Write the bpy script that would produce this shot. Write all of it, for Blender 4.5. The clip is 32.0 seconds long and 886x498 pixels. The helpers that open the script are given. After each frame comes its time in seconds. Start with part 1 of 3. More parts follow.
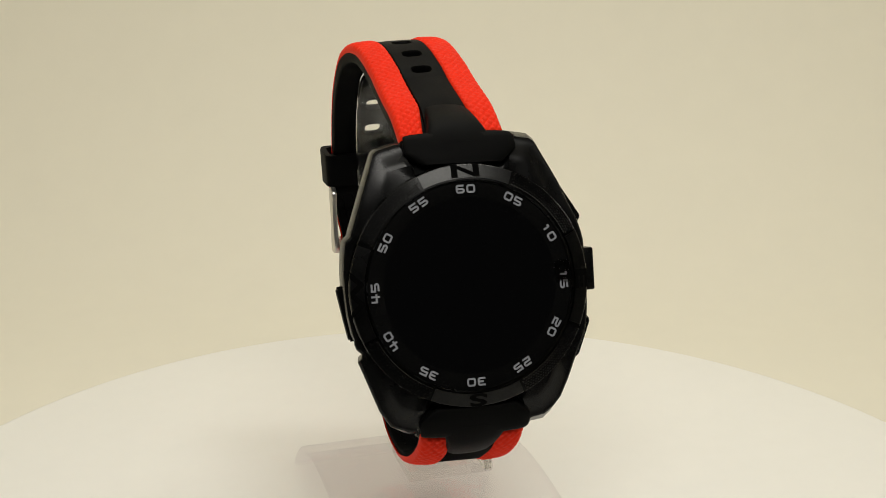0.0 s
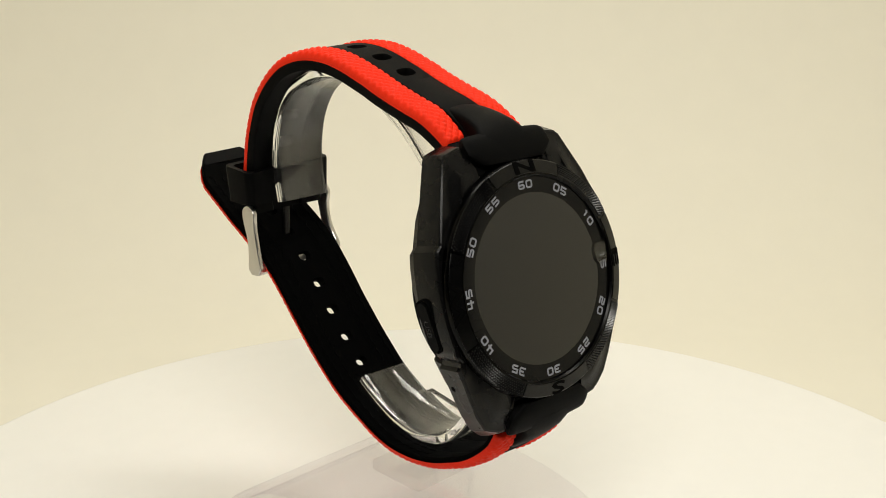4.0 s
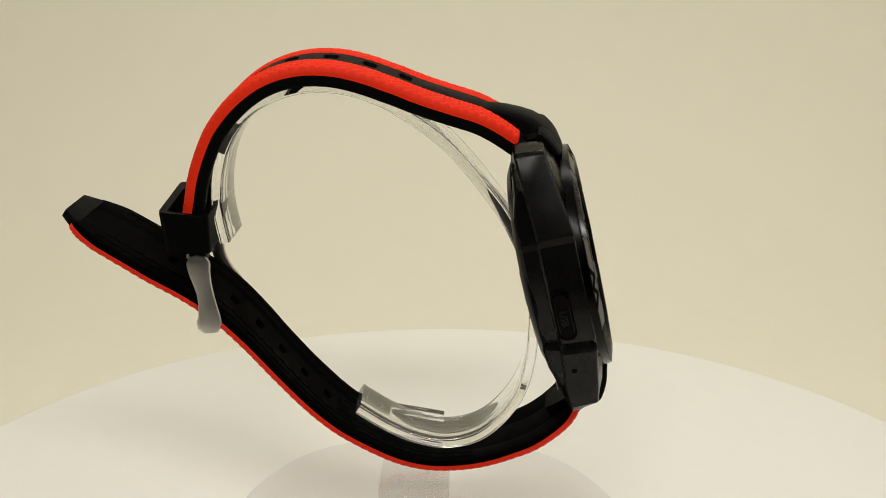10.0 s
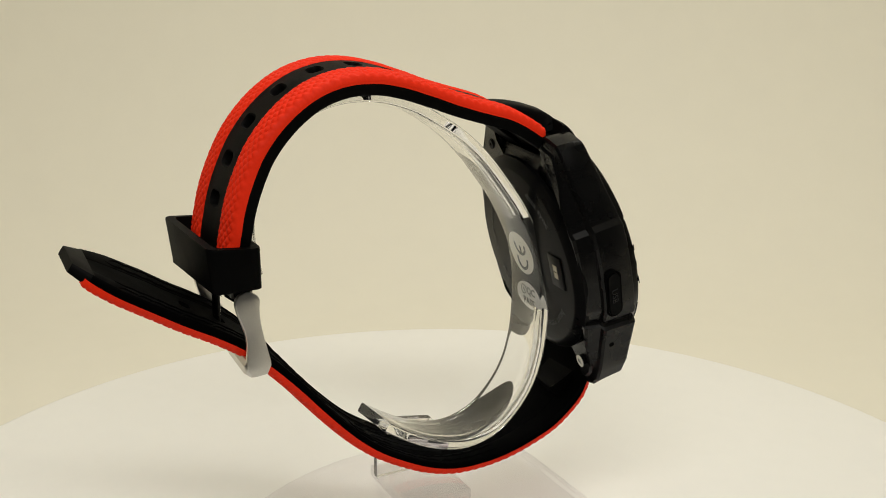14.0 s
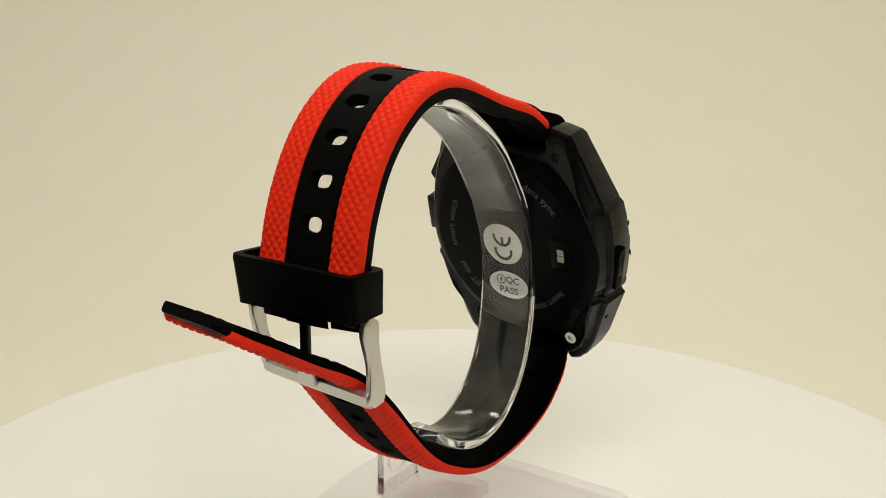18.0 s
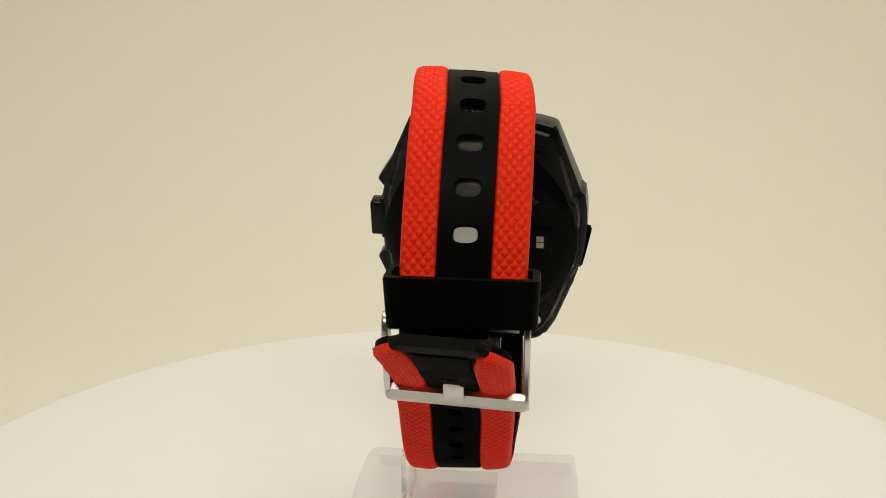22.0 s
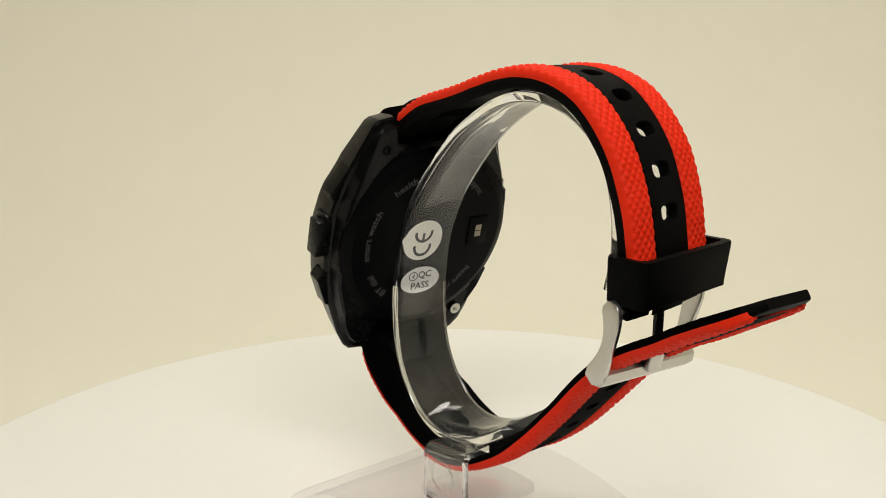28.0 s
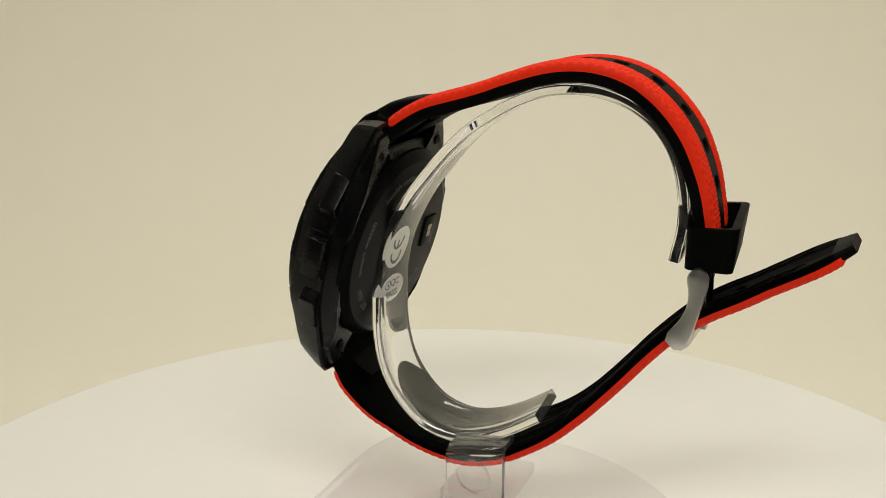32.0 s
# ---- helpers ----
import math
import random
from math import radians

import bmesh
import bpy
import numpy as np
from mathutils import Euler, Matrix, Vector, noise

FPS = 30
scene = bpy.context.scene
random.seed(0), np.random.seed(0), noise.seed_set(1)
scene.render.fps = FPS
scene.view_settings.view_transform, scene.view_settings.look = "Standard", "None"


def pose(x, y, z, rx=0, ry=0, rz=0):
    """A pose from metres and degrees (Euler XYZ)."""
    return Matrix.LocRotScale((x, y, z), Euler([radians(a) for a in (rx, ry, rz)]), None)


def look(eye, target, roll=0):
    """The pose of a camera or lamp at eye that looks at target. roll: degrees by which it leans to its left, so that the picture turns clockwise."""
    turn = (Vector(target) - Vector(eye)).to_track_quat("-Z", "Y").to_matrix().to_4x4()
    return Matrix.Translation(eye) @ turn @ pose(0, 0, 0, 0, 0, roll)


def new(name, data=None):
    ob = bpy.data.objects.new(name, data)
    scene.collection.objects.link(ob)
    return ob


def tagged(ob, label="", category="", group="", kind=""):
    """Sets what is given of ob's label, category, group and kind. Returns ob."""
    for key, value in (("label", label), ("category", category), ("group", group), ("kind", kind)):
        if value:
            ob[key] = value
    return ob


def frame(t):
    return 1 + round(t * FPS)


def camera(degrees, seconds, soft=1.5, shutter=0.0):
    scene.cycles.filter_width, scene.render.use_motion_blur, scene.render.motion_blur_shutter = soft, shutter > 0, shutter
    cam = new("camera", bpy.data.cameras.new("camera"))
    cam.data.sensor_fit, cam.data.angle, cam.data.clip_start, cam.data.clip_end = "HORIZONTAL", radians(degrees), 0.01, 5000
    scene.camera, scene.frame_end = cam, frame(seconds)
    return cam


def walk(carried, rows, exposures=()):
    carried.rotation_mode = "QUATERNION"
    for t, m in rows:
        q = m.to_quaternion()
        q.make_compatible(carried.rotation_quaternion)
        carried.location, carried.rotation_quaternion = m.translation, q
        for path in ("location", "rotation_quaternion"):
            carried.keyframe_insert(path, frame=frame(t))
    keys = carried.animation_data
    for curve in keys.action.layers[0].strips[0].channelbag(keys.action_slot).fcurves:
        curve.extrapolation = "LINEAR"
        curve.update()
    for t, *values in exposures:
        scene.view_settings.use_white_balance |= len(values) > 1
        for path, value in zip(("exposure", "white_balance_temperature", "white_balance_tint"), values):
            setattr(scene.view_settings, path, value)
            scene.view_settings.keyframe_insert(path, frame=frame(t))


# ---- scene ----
# ---- camera ----
EYE = Vector((0.0, -0.22172, 0.13539))
cam = camera(43.386, 32.0, soft=0.9)
AIM = EYE + Vector((-0.01058, 0.95890, -0.28355))
walk(cam, [(0.0, look(EYE, AIM, 0.272)), (32.0, look(EYE, AIM, 0.272))],
     exposures=[(0, 0.0), (1, 0.0), (2, 0.29), (3, 0.27), (6, 0.16), (8, 0.06), (11, -0.04), (13, -0.02), (14, -0.01), (17, 0.04), (19, 0.02), (20, 0.0), (21, 0.12), (22, 0.02), (23, -0.06), (24, -0.03),
                (25, 0.04), (28, 0.10), (29, 0.08), (31, 0.0), (32, -0.06)])

# ---- world and lights ----
world = bpy.data.worlds.new("room")
scene.world = world
world.use_nodes = True
world.node_tree.nodes["Background"].inputs[0].default_value = (0.8, 0.8, 0.76, 1)
world.node_tree.nodes["Background"].inputs[1].default_value = 0.02
scene.view_settings.exposure = 0.0


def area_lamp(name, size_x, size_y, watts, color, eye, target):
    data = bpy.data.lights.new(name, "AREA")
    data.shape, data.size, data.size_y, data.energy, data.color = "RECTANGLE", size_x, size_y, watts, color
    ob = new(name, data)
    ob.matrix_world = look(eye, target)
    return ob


# unseen added lamps; the front one, ahead of the tent sides, brightens the strap
area_lamp("unseen_lamp", 0.44, 0.08, 2.15, (1.0, 0.975, 0.90), (0.03, -0.42, 0.50), (0.03, -0.20, 0.0))
area_lamp("unseen_lamp", 0.44, 0.08, 1.12, (1.0, 0.975, 0.90), (0.03, 0.15, 0.535), (0.03, 0.15, 0.0))

# ---- materials ----


def material(name, color, rough=0.5, metal=0.0, vary=0.12, scale=60.0, bump=0.0, bump_scale=900.0, trans=0.0, ior=1.45, spec=0.5):
    """A surface with slow stains, fine grain and small relief; scales are per metre."""
    m = bpy.data.materials.new(name)
    m.use_nodes = True
    nt = m.node_tree
    b = nt.nodes["Principled BSDF"]
    b.inputs["Roughness"].default_value = rough
    b.inputs["Metallic"].default_value = metal
    b.inputs["IOR"].default_value = ior
    b.inputs["Transmission Weight"].default_value = trans
    b.inputs["Specular IOR Level"].default_value = spec
    co = nt.nodes.new("ShaderNodeTexCoord")
    n1 = nt.nodes.new("ShaderNodeTexNoise")
    n1.inputs["Scale"].default_value, n1.inputs["Detail"].default_value = scale, 5
    n2 = nt.nodes.new("ShaderNodeTexNoise")
    n2.inputs["Scale"].default_value, n2.inputs["Detail"].default_value = scale * 14, 3
    nt.links.new(co.outputs["Object"], n1.inputs["Vector"])
    nt.links.new(co.outputs["Object"], n2.inputs["Vector"])
    mean = nt.nodes.new("ShaderNodeMath")
    mean.operation = "ADD"
    nt.links.new(n1.outputs["Fac"], mean.inputs[0])
    nt.links.new(n2.outputs["Fac"], mean.inputs[1])
    ramp = nt.nodes.new("ShaderNodeMapRange")
    ramp.inputs["From Min"].default_value, ramp.inputs["From Max"].default_value = 0.6, 1.4
    ramp.inputs["To Min"].default_value, ramp.inputs["To Max"].default_value = 1 - vary, 1 + vary
    nt.links.new(mean.outputs[0], ramp.inputs["Value"])
    mul = nt.nodes.new("ShaderNodeVectorMath")
    mul.operation = "SCALE"
    mul.inputs[0].default_value = color
    nt.links.new(ramp.outputs[0], mul.inputs["Scale"])
    nt.links.new(mul.outputs[0], b.inputs["Base Color"])
    rr = nt.nodes.new("ShaderNodeMapRange")
    rr.inputs["From Min"].default_value, rr.inputs["From Max"].default_value = 0.3, 0.7
    rr.inputs["To Min"].default_value, rr.inputs["To Max"].default_value = rough * 0.88, min(1.0, rough * 1.12)
    nt.links.new(n1.outputs["Fac"], rr.inputs["Value"])
    nt.links.new(rr.outputs[0], b.inputs["Roughness"])
    if bump:
        n3 = nt.nodes.new("ShaderNodeTexNoise")
        n3.inputs["Scale"].default_value, n3.inputs["Detail"].default_value = bump_scale, 4
        nt.links.new(co.outputs["Object"], n3.inputs["Vector"])
        bp = nt.nodes.new("ShaderNodeBump")
        bp.inputs["Strength"].default_value, bp.inputs["Distance"].default_value = bump, 0.00012
        nt.links.new(n3.outputs["Fac"], bp.inputs["Height"])
        nt.links.new(bp.outputs[0], b.inputs["Normal"])
    return m


PAPER = material("cream_paper", (0.80, 0.765, 0.655), 0.85, vary=0.012, scale=5, bump=0.05, bump_scale=600)
TENT = material("tent_fabric", (0.74, 0.71, 0.62), 0.9, vary=0.02, scale=8, bump=0.1)
PLATTER = material("white_plastic", (0.87, 0.86, 0.825), 0.35, vary=0.012, scale=12, bump=0.02, bump_scale=300)
RUBBER = material("black_rubber", (0.0015, 0.0015, 0.0015), 0.55, vary=0.25, scale=120, bump=0.2, bump_scale=3500, spec=0.06)
LINING = material("black_lining", (0.0010, 0.0010, 0.0010), 0.7, vary=0.25, scale=120, bump=0.2, bump_scale=2800, spec=0.02)
RED = material("red_silicone", (0.86, 0.030, 0.007), 0.55, vary=0.06, scale=150, bump=0.12, bump_scale=3000, spec=0.12)
CASE = material("satin_black", (0.003, 0.003, 0.003), 0.27, vary=0.2, scale=150, bump=0.05, bump_scale=5000, spec=0.22)
BEZEL = material("bezel_metal", (0.011, 0.011, 0.011), 0.26, 1.0, vary=0.2, scale=150, bump=0.1, bump_scale=4000)
PLATE = material("satin_plate", (0.026, 0.026, 0.026), 0.30, 1.0, vary=0.2, scale=150, bump=0.12, bump_scale=5000)
STUD = material("knurl_metal", (0.035, 0.035, 0.035), 0.18, 0.9, vary=0.2, scale=200)
INK = material("ring_black", (0.003, 0.003, 0.003), 0.25, vary=0.2, scale=150, spec=0.2)
GLASS = material("screen_glass", (0.001, 0.001, 0.0012), 0.09, vary=0.1, scale=40, ior=1.62)
DIGIT = material("grey_print", (0.24, 0.25, 0.28), 0.55, vary=0.1, scale=400)
PRINT = material("dim_print", (0.055, 0.055, 0.055), 0.5, vary=0.15, scale=400)
STEEL = material("brushed_steel", (0.60, 0.58, 0.55), 0.33, 1.0, vary=0.06, scale=300, bump=0.08, bump_scale=5000)
BACK = material("back_plastic", (0.003, 0.003, 0.0032), 0.3, vary=0.2, scale=90, bump=0.03, bump_scale=800, spec=0.05)
STICKER = material("cream_sticker", (0.86, 0.83, 0.74), 0.5, vary=0.05, scale=200)
FOIL = material("silver_foil", (0.85, 0.84, 0.82), 0.38, 0.35, vary=0.15, scale=300)
STAMP = material("sticker_print", (0.05, 0.05, 0.05), 0.5)
ACRYLIC = material("clear_acrylic", (0.985, 0.985, 0.98), 0.015, vary=0.0, scale=60, trans=0.992, ior=1.49)


def clear_sheet(name, color, rough, edge):
    """A thin clear sheet: light goes straight through, with gloss on top."""
    m = bpy.data.materials.new(name)
    m.use_nodes = True
    nt = m.node_tree
    nt.nodes.remove(nt.nodes["Principled BSDF"])
    through_light = nt.nodes.new("ShaderNodeBsdfTransparent")
    through_light.inputs["Color"].default_value = color
    gloss = nt.nodes.new("ShaderNodeBsdfGlossy")
    gloss.inputs["Roughness"].default_value = rough
    co = nt.nodes.new("ShaderNodeTexCoord")
    noise = nt.nodes.new("ShaderNodeTexNoise")
    noise.inputs["Scale"].default_value = 120.0
    bump = nt.nodes.new("ShaderNodeBump")
    bump.inputs["Strength"].default_value, bump.inputs["Distance"].default_value = 0.05, 0.0001
    nt.links.new(co.outputs["Object"], noise.inputs["Vector"])
    nt.links.new(noise.outputs["Fac"], bump.inputs["Height"])
    nt.links.new(bump.outputs[0], gloss.inputs["Normal"])
    facing = nt.nodes.new("ShaderNodeLayerWeight")
    facing.inputs["Blend"].default_value = 0.2
    fres = nt.nodes.new("ShaderNodeMath")
    fres.operation = "MULTIPLY_ADD"
    fres.inputs[1].default_value, fres.inputs[2].default_value = edge, 0.02
    nt.links.new(facing.outputs["Facing"], fres.inputs[0])
    mix = nt.nodes.new("ShaderNodeMixShader")
    nt.links.new(fres.outputs[0], mix.inputs[0])
    nt.links.new(through_light.outputs[0], mix.inputs[1])
    nt.links.new(gloss.outputs[0], mix.inputs[2])
    nt.links.new(mix.outputs[0], nt.nodes["Material Output"].inputs[0])
    return m


FROST = clear_sheet("milky_acrylic", (0.978, 0.968, 0.980, 1), 0.12, 0.3)
BLOCK = clear_sheet("clear_block", (0.955, 0.945, 0.95, 1), 0.06, 0.4)
FILM = material("clear_film", (0.95, 0.95, 0.95), 0.06, vary=0.0, scale=60, trans=1.0, ior=1.35)
SENSOR = material("sensor_window", (0.36, 0.32, 0.22), 0.25, vary=0.2, scale=900)
# black of the compass letters, and painted shade for the hole and gap
BLACK_AND_SHADE = material("black_and_hole_shade", (0.0015, 0.0015, 0.0015), 0.8, spec=0.03)

# ---- building helpers (lengths in millimetres) ----


def thing(name, label, category, kind=""):
    return tagged(new(name), label, category, kind=kind)


def part(name, bm, mat, parent, label="", m=None, smooth=35.0, kind=""):
    """Links a bmesh, drawn in millimetres, as one mesh object under its parent."""
    if m is not None:
        bm.transform(m)
    bm.transform(Matrix.Scale(0.001, 4))
    bmesh.ops.recalc_face_normals(bm, faces=bm.faces)
    mesh = bpy.data.meshes.new(name)
    bm.to_mesh(mesh)
    bm.free()
    mesh.materials.append(mat)
    if smooth:
        mesh.shade_smooth()
        mesh.set_sharp_from_angle(angle=radians(smooth))
    ob = new(name, mesh)
    if parent is not None:
        ob.parent = parent
    return tagged(ob, label, kind=kind)


def loft(rings, close=True, cap=True, bm=None):
    """Joins rings of equally many points by quads."""
    bm = bm or bmesh.new()
    rows = [[bm.verts.new(p) for p in ring] for ring in rings]
    n = len(rows[0])
    for a, b in zip(rows, rows[1:]):
        for i in range(n if close else n - 1):
            j = (i + 1) % n
            bm.faces.new((a[i], a[j], b[j], b[i]))
    if cap:
        bm.faces.new(rows[0][::-1])
        bm.faces.new(rows[-1])
    return bm


def box(x0, x1, y0, y1, z0, z1, bevel=0.0, seg=2, bm=None):
    own = bm is None
    bm = bm or bmesh.new()
    vs = [bm.verts.new(p) for p in ((x0, y0, z0), (x1, y0, z0), (x1, y1, z0), (x0, y1, z0), (x0, y0, z1), (x1, y0, z1), (x1, y1, z1), (x0, y1, z1))]
    fs = [bm.faces.new([vs[i] for i in q]) for q in ((3, 2, 1, 0), (4, 5, 6, 7), (0, 1, 5, 4), (1, 2, 6, 5), (2, 3, 7, 6), (3, 0, 4, 7))]
    if bevel and own:
        bmesh.ops.bevel(bm, geom=bm.edges[:], offset=bevel, segments=seg, affect="EDGES", profile=0.5)
    return bm


def lathe(profile, n=96, close=False):
    """Turns (radius, height) pairs about z."""
    rings = [[(r * math.cos(2 * math.pi * i / n), r * math.sin(2 * math.pi * i / n), z) for i in range(n)] for r, z in profile]
    if close:
        return loft(rings + rings[:1], cap=False)
    return loft(rings)


def disc(r, z0, z1, bevel=0.2, n=48):
    return lathe([(r - bevel, z0), (r, z0 + bevel), (r, z1 - bevel), (r - bevel, z1)], n)


def words(body, size, depth=0.05, bold=0.0):
    """Letters as a mesh centred on the origin, upright in the xy plane."""
    data = bpy.data.curves.new("letters", "FONT")
    data.body, data.size, data.extrude, data.offset = body, size, depth, bold
    data.align_x, data.align_y, data.resolution_u = "CENTER", "CENTER", 3
    ob = bpy.data.objects.new("letters", data)
    scene.collection.objects.link(ob)
    bm = bmesh.new()
    dg = bpy.context.evaluated_depsgraph_get()
    dg.update()
    ev = ob.evaluated_get(dg)
    bm.from_mesh(ev.to_mesh())
    ev.to_mesh_clear()
    bpy.data.objects.remove(ob)
    bpy.data.curves.remove(data)
    bmesh.ops.remove_doubles(bm, verts=bm.verts, dist=0.001)
    ys = [v.co.y for v in bm.verts]
    bm.transform(Matrix.Translation((0, -(min(ys) + max(ys)) / 2, 0)))
    return bm


class Curve:
    """A smooth line through (y, z) points by arc length, with its outer side."""

    def __init__(self, points, side):
        p = np.array(points, float)
        q = np.vstack([2 * p[0] - p[1], p, 2 * p[-1] - p[-2]])
        out = []
        for i in range(1, len(q) - 2):
            for u in np.linspace(0, 1, 24, endpoint=False):
                a, b, c, d = q[i - 1:i + 3]
                out.append(0.5 * (2 * b + (c - a) * u + (2 * a - 5 * b + 4 * c - d) * u * u + (3 * b - a - 3 * c + d) * u ** 3))
        out.append(p[-1])
        out = np.array(out)
        for _ in range(25):
            out[1:-1] = (out[:-2] + 2 * out[1:-1] + out[2:]) / 4
        self.p, self.side = out, side
        self.s = np.concatenate([[0], np.cumsum(np.linalg.norm(np.diff(out, axis=0), axis=1))])
        self.length = float(self.s[-1])

    def at(self, s):
        s = min(max(s, 0.0), self.length)
        f = lambda v: np.array([np.interp(v, self.s, self.p[:, 0]), np.interp(v, self.s, self.p[:, 1])])
        d = f(min(s + 0.5, self.length)) - f(max(s - 0.5, 0))
        d /= np.linalg.norm(d)
        return f(s), np.array([-d[1], d[0]]) * self.side

    def near(self, y, z):
        return float(self.s[np.argmin((self.p[:, 0] - y) ** 2 + (self.p[:, 1] - z) ** 2)])

    def place(self, s, x, n, shift=lambda s: (0.0, 0.0, 0.0, 0.0)):
        c, o = self.at(s)
        dx, bank, crown, rise, *thick = shift(s)
        if thick and n < -1.5:
            n -= thick[0]
        n = n + rise + bank * x - crown * x * x
        return (x + dx, c[0] + n * o[0], c[1] + n * o[1])


def along(s, stations, values):
    return float(np.interp(s, stations, values))


def sweep(curve, profile, s0, s1, step=1.0, shift=lambda s: (0.0, 0.0, 0.0, 0.0), width=lambda s: 1.0, bm=None):
    k = max(2, int((s1 - s0) / step))
    rings = []
    for i in range(k + 1):
        s = s0 + (s1 - s0) * i / k
        rings.append([curve.place(s, x * width(s), n, shift) for x, n in profile])
    return loft(rings, bm=bm)


def rounded(x0, x1, n0, n1, r, seg=4):
    """A rectangle with round corners as a profile."""
    pts = []
    for cx, cn, a in ((x1 - r, n0 + r, -90), (x1 - r, n1 - r, 0), (x0 + r, n1 - r, 90), (x0 + r, n0 + r, 180)):
        for i in range(seg + 1):
            t = radians(a + 90 * i / seg)
            pts.append((cx + r * math.cos(t), cn + r * math.sin(t)))
    return pts


# ---- light tent ----
def tent():
    # paper that runs from the floor up the back in one curve
    prof = [(-0.20, -0.030)]
    prof += [(0.22 + 0.16 * math.sin(radians(a)), 0.13 - 0.16 * math.cos(radians(a))) for a in range(0, 91, 5)]
    prof += [(0.38, 0.30), (0.38, 0.56)]
    rings = []
    for x in np.linspace(-0.42, 0.42, 15):
        rings.append([(x * 1000, y * 1000, z * 1000) for y, z in prof] + [(x * 1000, (y + 0.004) * 1000, (z - 0.004) * 1000) for y, z in prof[::-1]])
    tagged(part("backdrop", loft(rings), PAPER, None, smooth=60), "seamless cream paper sweep behind a turntable", "backdrop", kind="structure")
    tagged(part("wall_left", box(-426, -420, -150, 386, -34, 560), TENT, None), "cream fabric side of a light tent", "wall", kind="structure")
    tagged(part("wall_right", box(420, 426, -150, 386, -34, 560), TENT, None), "cream fabric side of a light tent", "wall", kind="structure")
    # unseen top, added and run forward so the bezel and lugs reflect it
    tagged(part("ceiling", box(-426, 426, -560, 386, 560, 566), TENT, None), "unseen cream tent top, run forward for reflections", "ceiling", kind="structure")


tent()

# ---- turntable ----
turntable = thing("turntable", "round white plastic turntable that slowly turns", "turntable")
part("platter", lathe([(0.01, -8), (139.0, -8), (140.5, -6.5), (140.7, -3), (140.5, -1.2), (139.7, -0.3), (138.5, 0), (0.01, 0)], 256), PLATTER, turntable, "smooth white round platter", smooth=50)
part("foot", lathe([(0.01, -29.8), (118, -29.8), (120, -27), (120, -10), (118, -8.2), (0.01, -8.2)], 96), PLATTER, turntable)

# ---- watch stand ----
stand = thing("watch_stand", "clear acrylic watch stand with open wrist ring and arched foot", "watch stand")
RING = Curve([(74.0, 73.3), (75.2, 80.4), (74.8, 87.3), (72.8, 94.2), (68.6, 100.1), (62.5, 103.9), (55.5, 105.7), (48.2, 105.4), (41.4, 103.3), (35.5, 100.0), (29.8, 96.0), (24.9, 91.2), (20.6, 85.9),
              (16.6, 80.4), (13.3, 74.3), (10.9, 67.9), (9.8, 61.0), (9.7, 54.1), (10.3, 47.4), (12.2, 40.7), (16.0, 34.8), (21.4, 30.2), (28.6, 28.3), (35.8, 29.6), (42.1, 32.5), (47.9, 36.2)], 1)
RING_S = (0.0, 25.9, 51.8, 77.7, 103.6, 129.5, 155.5, 172.0)


def ring_shift(s):
    """The curve is the ring's outer side; it leans a little on the way round."""
    return along(s, RING_S, (1.9, 1.6, 1.0, 0.9, 1.6, 2.4, 2.9, 2.9)), along(s, RING_S, (-0.005, -0.006, -0.01, -0.019, -0.045, -0.06, -0.06, -0.055)), 0.0, 0.0


def build_stand():
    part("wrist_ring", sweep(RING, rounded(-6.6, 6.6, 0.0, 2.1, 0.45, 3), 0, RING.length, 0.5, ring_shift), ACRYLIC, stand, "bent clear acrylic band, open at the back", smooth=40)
    prof = [(7.8, 30.3), (13.6, 30.3), (15.0, 28.9), (15.0, 17.0), (13.4, 17.0), (13.4, 28.0), (12.7, 28.7), (7.8, 28.7)]
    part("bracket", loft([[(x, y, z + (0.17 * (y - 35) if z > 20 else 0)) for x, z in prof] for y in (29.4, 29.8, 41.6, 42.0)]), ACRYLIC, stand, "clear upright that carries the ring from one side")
    part("block", box(-4.5, 15.0, 28.0, 43.0, 16.9, 19.6, 0.5), BLOCK, stand, "clear block on the foot")
    mark = lathe([(3.4, -0.1), (3.7, -0.1), (3.7, 0.25), (3.4, 0.25)], 40, True)
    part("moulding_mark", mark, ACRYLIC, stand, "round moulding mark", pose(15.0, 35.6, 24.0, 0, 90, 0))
    arch = [(33.0 + d, 16.8 - d * d / 260.0 - 2.19e-6 * d ** 4) for d in np.linspace(-44.5, 44.5, 40)]
    crv = Curve(arch, 1)
    part("foot", sweep(crv, rounded(-22.0, 26.5, -1.9, 0.0, 0.6, 3), 0, crv.length, 1.5), FROST, stand, "arched clear acrylic foot")
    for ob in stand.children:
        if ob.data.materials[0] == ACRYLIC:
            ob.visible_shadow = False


build_stand()

# ---- smartwatch ----
watch = thing("smartwatch", "black round smartwatch with red and black strap on clear stand", "smartwatch")
ex = Vector((0.99720, -0.07344, 0.01391))
ey = Vector((0.00395, 0.23758, 0.97136))
ez = ex.cross(ey)
HEAD = Matrix(((ex.x, ey.x, ez.x, 0), (ex.y, ey.y, ez.y, 0), (ex.z, ey.z, ez.z, 71.0), (0, 0, 0, 1)))


def spin(a):
    """Turns clockwise by minutes of the dial, seen from the front."""
    return Matrix.Rotation(-radians(a * 6), 4, "Z")


